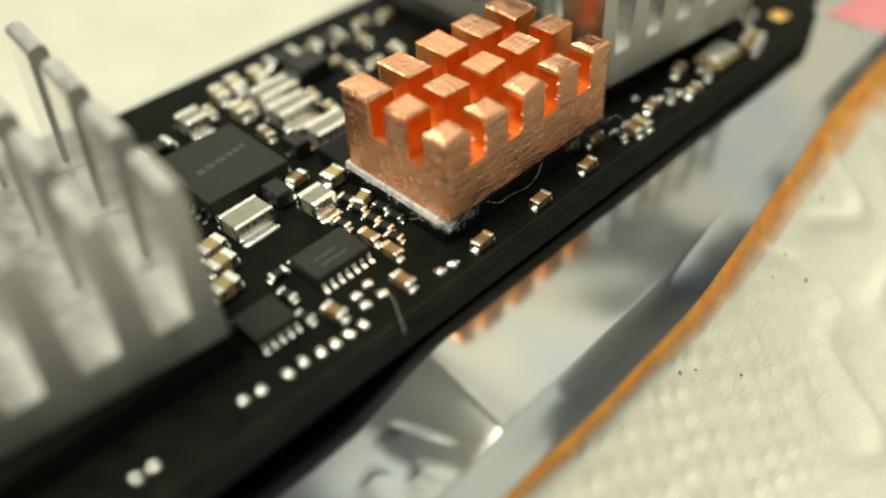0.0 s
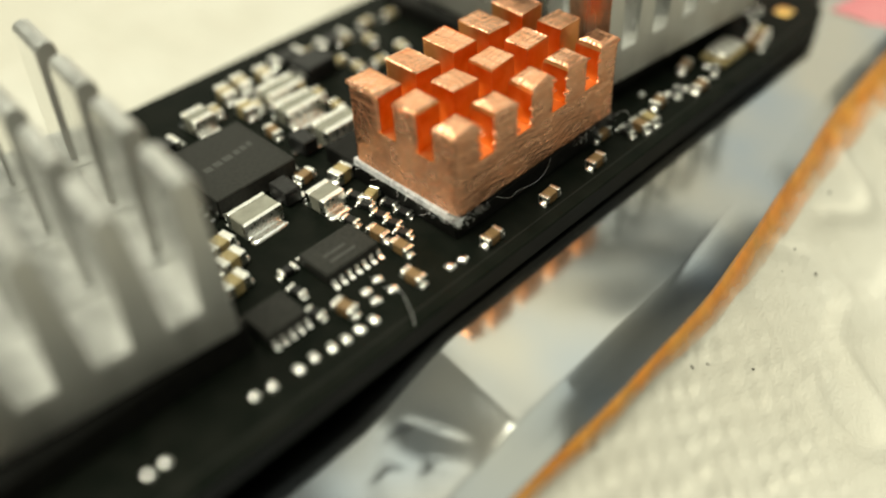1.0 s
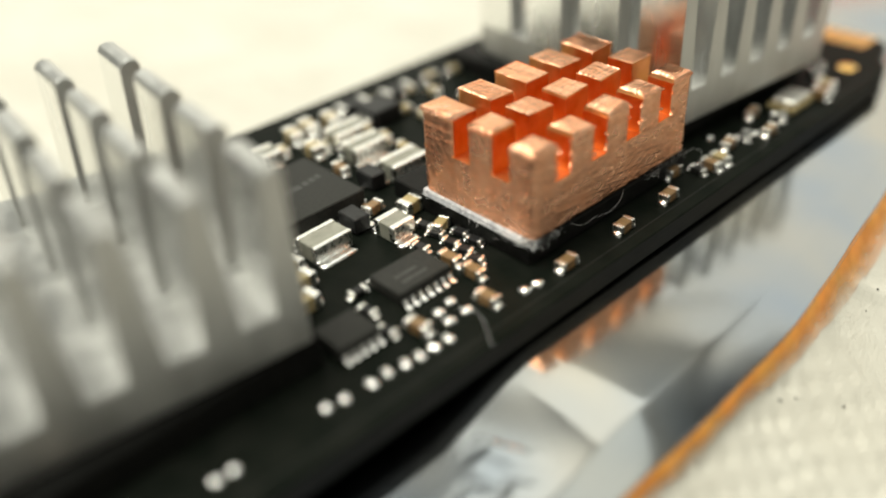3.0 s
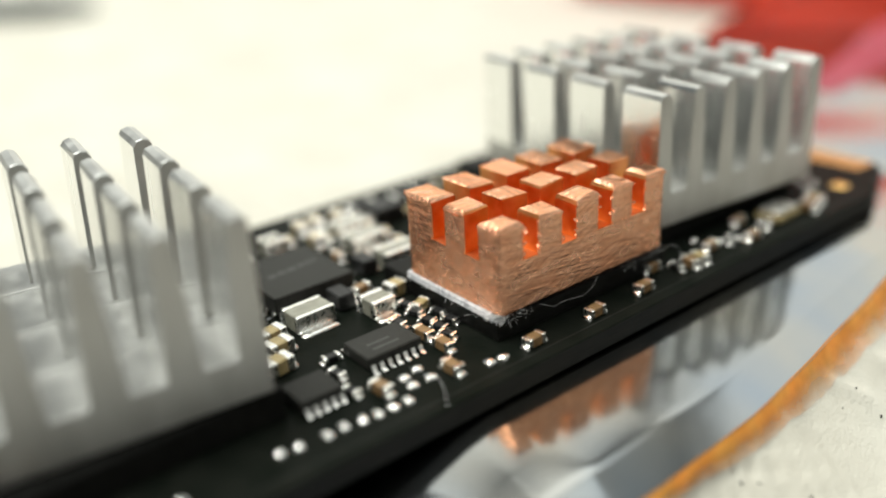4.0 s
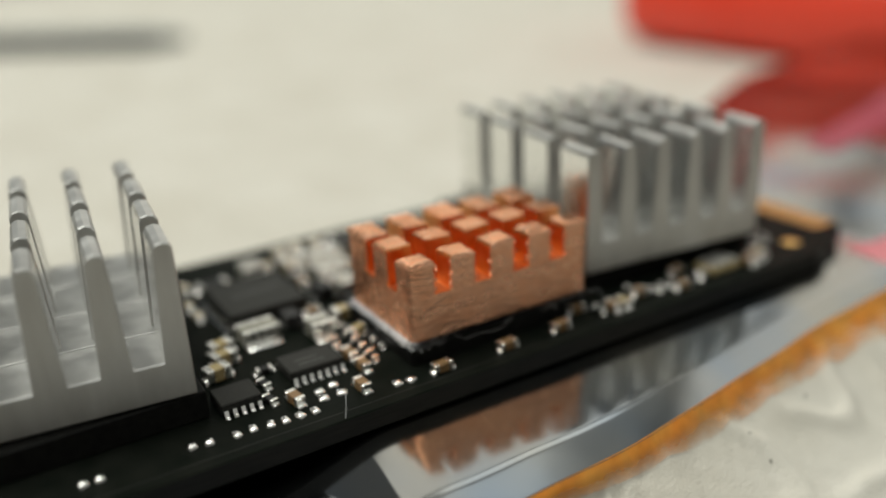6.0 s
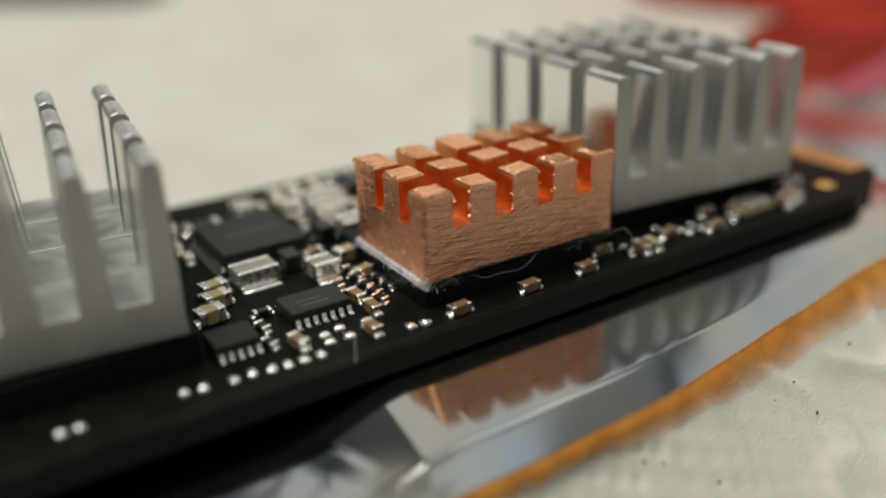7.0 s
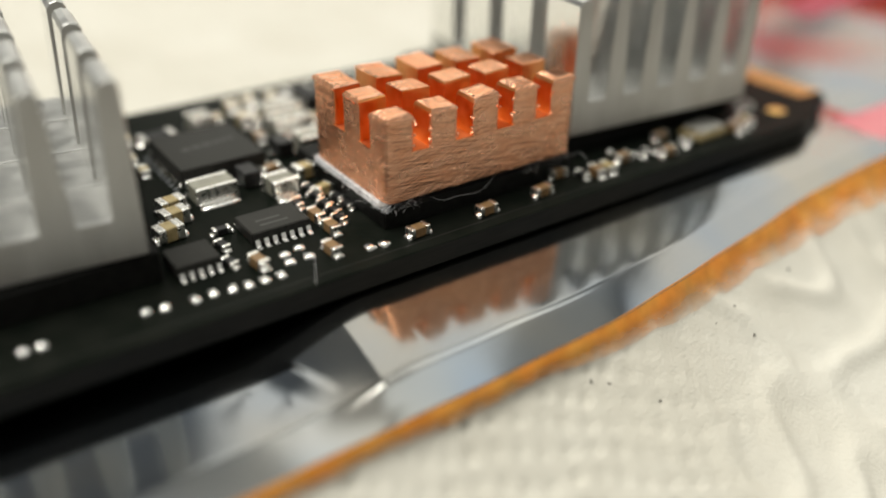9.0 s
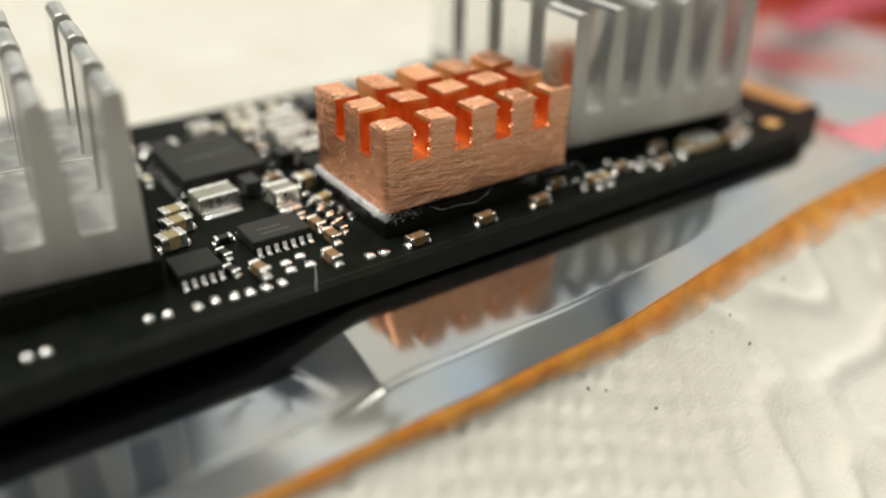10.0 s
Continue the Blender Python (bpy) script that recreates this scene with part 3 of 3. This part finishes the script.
def body_of(ob):
    return [c for c in ob.children if c.name.startswith("body")][0]


ic = leaded_chip("small_chip", -4.0, 2.93, 2.70, 1.86, 0.62, (("f", 7), ("b", 7)), "small black chip with a row of bright leads")
for k in range(2):
    part("marking", block(-0.75, 0.35 + 0.2 * k, -0.05 - 0.42 * k, 0.10 - 0.42 * k, 0.62, 0.624), "mark", body_of(ic))
leaded_chip("small_chip", -7.98, 1.98, 1.86, 1.66, 0.6, (("f", 5), ("b", 5)), "small black chip beside the aluminium heatsink", lead=(0.18, 0.36))
reg = leaded_chip("large_chip", -3.72, 11.0, 4.25, 4.55, 1.0, (("l", 9), ("r", 9), ("b", 9), ("f", 9)), "square black chip with faint grey marking and bright leads")
for k, (u0, u1) in enumerate([(-1.25, -0.85), (-0.72, -0.3), (-0.18, 0.3), (0.45, 0.75), (0.85, 1.15), (1.25, 1.5)]):
    part("marking", block(u0, u1, -0.25 + 0.06 * k, 0.13 + 0.06 * k, 1.0, 1.004), "mark", body_of(reg))


# ---- chip capacitors and resistors ----
def component(kind, body, l, w, h, label, end=0.22):
    """A two-terminal part lying along x, built once and then copied."""
    ob = thing(kind, 0, 0, 0.004, label, kind.split("_")[-1], kind.replace("_", " ") + "s on the board")
    e = end * l
    part("body", block(-l / 2 + e, l / 2 - e, -w / 2 + 0.02, w / 2 - 0.02, 0.04, h - 0.02, 0.03), body, ob)
    for s in (-1, 1):
        a, b = sorted((s * l / 2, s * (l / 2 - e)))
        cap = part("terminal", block(a, b, -w / 2, w / 2, 0.03, h, 0.05, 2), "tin", ob)
        bm = dome(0.26, w / 2 * 0.98, 0.12) if w > 1.2 else dome(0.2 * min(1, w), w / 2 * 0.95, 0.4 * h)
        f = part("solder_fillet", bm, "solder", cap, smooth=True)
        f.matrix_basis = pose(s * (l / 2 + (0.2 if w > 1.2 else 0.06)) * MM, 0, 0)
    return ob


def lay(kind, body, l, w, h, label, places, end=0.22):
    first = None
    for x, y, rz in places:
        m = pose(x * MM, y * MM, 0.004 * MM, 0, 0, rz)
        if first is None:
            first = component(kind, body, l, w, h, label, end)
            first.matrix_world = m
        else:
            copy_thing(first, m)


lay("ceramic_capacitor", "brown", 1.0, 0.52, 0.5, "tiny brown chip capacitor with silver ends on the board", [
    (-1.98, 1.38, -88), (-2.04, 2.72, -85), (-2.85, -0.25, -85), (-5.80, 0.45, -80), (0.95, -0.95, 4), (4.62, -0.98, 4), (7.92, -0.95, 4),
    (9.8, 0.15, 3), (11.56, -0.80, 86), (13.8, -0.32, 10), (16.35, -1.05, 4), (17.5, 0.6, 12), (-18.5, 0.2, 2), (21.8, -0.9, 80), (22.5, -0.7, 85), (-0.42, 12.1, 85), (-1.65, 8.15, 10)])
lay("ceramic_capacitor", "tan", 1.0, 0.52, 0.5, "tiny tan chip capacitor with silver ends on the board", [
    (-0.55, 4.85, 20), (12.28, -0.82, 86), (23.2, -0.5, 85)])
lay("chip_resistor", "black", 0.8, 0.42, 0.32, "tiny black chip resistor with silver ends on the board", [
    (-6.72, 1.16, -75), (-6.45, 2.62, -80), (-5.98, 3.85, 0), (-0.95, 5.45, -75), (-1.05, 4.60, -70), (-1.10, 3.62, -75), (-1.08, 2.82, -75), (-1.24, 2.05, -75),
    (-2.2, 4.3, -80), (-0.28, 3.9, -80), (-0.3, 3.0, -80), (10.85, -0.55, 86), (15.3, -0.42, 40), (18.3, -0.7, 30), (24.5, 0.9, 60), (25.6, 1.2, 70)])
lay("large_capacitor", "olive", 1.35, 2.0, 0.85, "grey-olive chip capacitor with broad silver ends", [
    (-4.95, 7.35, 92)], 0.17)
lay("large_capacitor", "olive", 1.25, 1.25, 0.85, "square grey chip capacitor with broad silver ends", [
    (-2.12, 6.05, 92), (-2.4, 15.5, 92)], 0.25)
lay("large_capacitor", "olive", 1.3, 2.2, 0.9, "grey-olive chip capacitor with broad silver ends", [
    (1.75, 9.9, 90), (1.55, 12.6, 90), (1.9, 14.5, 90)], 0.25)
lay("tantalum_capacitor", "tan", 1.2, 0.75, 0.7, "mustard-coloured chip capacitor with silver ends", [
    (-0.42, 6.95, 8), (-7.05, 6.95, 8), (-7.3, 5.85, 8), (-8.0, 4.6, 8), (-0.05, 16.6, 85), (1.05, 16.8, 85), (2.4, 16.6, 85), (-0.2, 14.6, 88)], 0.3)
lay("large_resistor", "black", 1.9, 0.9, 0.45, "black chip resistor with silver ends at the far board edge", [(-4.9, 15.1, 5), (4.5, 17.4, 0), (7.4, 17.0, 0)], 0.18)


lay("chip_resistor", "tan", 0.9, 0.5, 0.4, "tiny pale chip part with silver ends near the far board edge", [
    (0.45, 14.7, 85), (3.3, 13.2, 80), (3.2, 11.6, 85), (6.1, 14.9, 5), (7.9, 16.6, 0), (6.4, 13.6, 80), (5.7, 16.9, 0), (8.8, 15.4, 85), (10.0, 17.1, 0), (7.6, 13.2, 0), (9.4, 13.4, 80), (11.6, 16.8, 0), (-1.2, 15.9, 85), (-6.4, 15.6, 85), (-6.9, 13.0, 85), (-6.8, 11.4, 85)])
coil = thing("power_inductor", 4.6, 15.2, 0.004, "black power inductor with pale side terminals", "inductor", rz=4)
part("body", block(-1.0, 1.0, -0.85, 0.85, 0.05, 1.0, 0.12, 2), "black", coil)
for sx in (-1, 1):
    part("terminal", block(*sorted((sx * 0.98, sx * 1.12)), -0.6, 0.6, 0.0, 0.7, 0.03), "tin", coil)


def transistor(x, y, rz, label):
    ob = thing("transistor", x, y, 0.004, label, "transistor", "transistors on the board", rz=rz)
    part("body", block(-0.62, 0.62, -0.42, 0.42, 0.08, 0.82, 0.05), "black", ob)
    for u, v in ((-0.4, -1), (0.4, -1), (0.0, 1)):
        p = part("lead", block(u - 0.15, u + 0.15, *sorted((v * 0.40, v * 0.72)), 0.0, 0.18, 0.04), "solder", ob)
    return ob


transistor(-3.0, 7.75, 90, "black three-legged transistor between silver capacitors")
transistor(-0.12, 10.1, 90, "black three-legged transistor beside the square chip")

crystal = thing("crystal", 20.1, -0.12, 0.004, "grey metal crystal can on a pale ceramic base", "crystal", rz=2)
part("ceramic_base", block(-1.1, 1.1, -0.75, 0.75, 0.0, 0.32, 0.05), "tan", crystal)
part("lid", block(-0.95, 0.95, -0.62, 0.62, 0.32, 0.62, 0.08, 2), "tin", crystal)


# ---- lint and hairs ----
def fibre(name, pts, radius, label):
    cu = bpy.data.curves.new(name, "CURVE")
    cu.dimensions, cu.bevel_depth, cu.bevel_resolution = "3D", radius * MM, 1
    sp = cu.splines.new("BEZIER")
    sp.bezier_points.add(len(pts) - 1)
    for p, c in zip(sp.bezier_points, pts):
        p.co = [v * MM for v in c]
        p.handle_left_type = p.handle_right_type = "AUTO"
    cu.materials.append(M["fibre"])
    ob = new(name, cu)
    return tagged(ob, label, "fibre", "stray fibres")


fibre("hair", [(-3.9, 0.4, 0.05), (-3.9, -0.6, 0.45), (-4.2, -1.4, 0.4), (-4.6, -2.15, 0.1)], 0.005, "fine white hair across the board's front edge")
fibre("hair", [(2.2, -0.05, 1.15), (2.7, -0.35, 0.95), (3.3, -0.3, 0.93), (4.0, -0.5, 0.97), (4.5, -0.45, 0.9), (5.2, -0.35, 1.1), (5.7, -0.1, 1.25)], 0.0035, "fine white hair below the copper heatsink")
fibre("hair", [(10.2, -0.1, 1.1), (10.7, -0.4, 1.3), (11.0, -0.7, 0.8), (10.8, -0.9, 0.3)], 0.005, "fine white hair curling from the thermal pad")
bm = bmesh.new()
rnd = random.Random(21)
for k in range(520):
    if rnd.random() < 0.88:
        p = Vector((rnd.uniform(-0.22, 0.02), rnd.uniform(0.0, 6.3) if rnd.random() < 0.6 else rnd.uniform(-0.15, 1.4), rnd.uniform(1.0, 1.4)))
    else:
        p = Vector((rnd.uniform(0, 1.6) if rnd.random() < 0.5 else rnd.uniform(7.5, 10.4), rnd.uniform(-0.12, 0.02), rnd.uniform(0.85, 1.3)))
    d = Vector((rnd.uniform(-1, 1), rnd.uniform(-1, 1), rnd.uniform(-0.3, 0.3))) * (0.06 if k % 14 else 0.18)
    w = 0.004
    for s in range(3):
        a, b = p, p + d
        d = d + Vector((rnd.uniform(-1, 1), rnd.uniform(-1, 1), rnd.uniform(-0.6, 0.6))) * 0.06
        vs = [bm.verts.new(a + Vector(o)) for o in ((w, 0, 0), (-w, w, 0), (-w, -w, 0))] + [bm.verts.new(b + Vector(o)) for o in ((w, 0, 0), (-w, w, 0), (-w, -w, 0))]
        for i in range(3):
            j = (i + 1) % 3
            bm.faces.new((vs[i], vs[j], vs[3 + j], vs[3 + i]))
        p = b
tagged(part("lint", bm, "fibre"), "white lint fraying out of the thermal pad", "lint", kind="stuff")

# ---- things at the back of the table ----
case = thing("plastic_case", 94, 22, TOWEL + 0.4, "glossy red plastic case lying on the paper towel", "case", rz=3)
part("shell", block(0, 90, 0, 66, 0.3, 14, 5, 4), "red", case, smooth=True)
part("lid", block(-1, 91, -1, 67, 14.2, 30, 5, 4), "red", case, smooth=True)

rod = thing("metal_rod", 25, 152, TOWEL + 2.3, "dark steel rod lying on the paper towel", "rod", rz=-40)
bm = bmesh.new()
bmesh.ops.create_cone(bm, cap_ends=True, segments=20, radius1=1.9, radius2=1.9, depth=150, matrix=Matrix.Translation((-75, 0, 0)) @ Matrix.Rotation(radians(90), 4, "Y"))
part("shaft", bm, "rod", rod, smooth=False)
bm = bmesh.new()
bmesh.ops.create_cone(bm, cap_ends=True, segments=20, radius1=1.9, radius2=1.0, depth=8, matrix=Matrix.Translation((4, 0, 0)) @ Matrix.Rotation(radians(90), 4, "Y"))
part("tip", bm, "rod", rod)
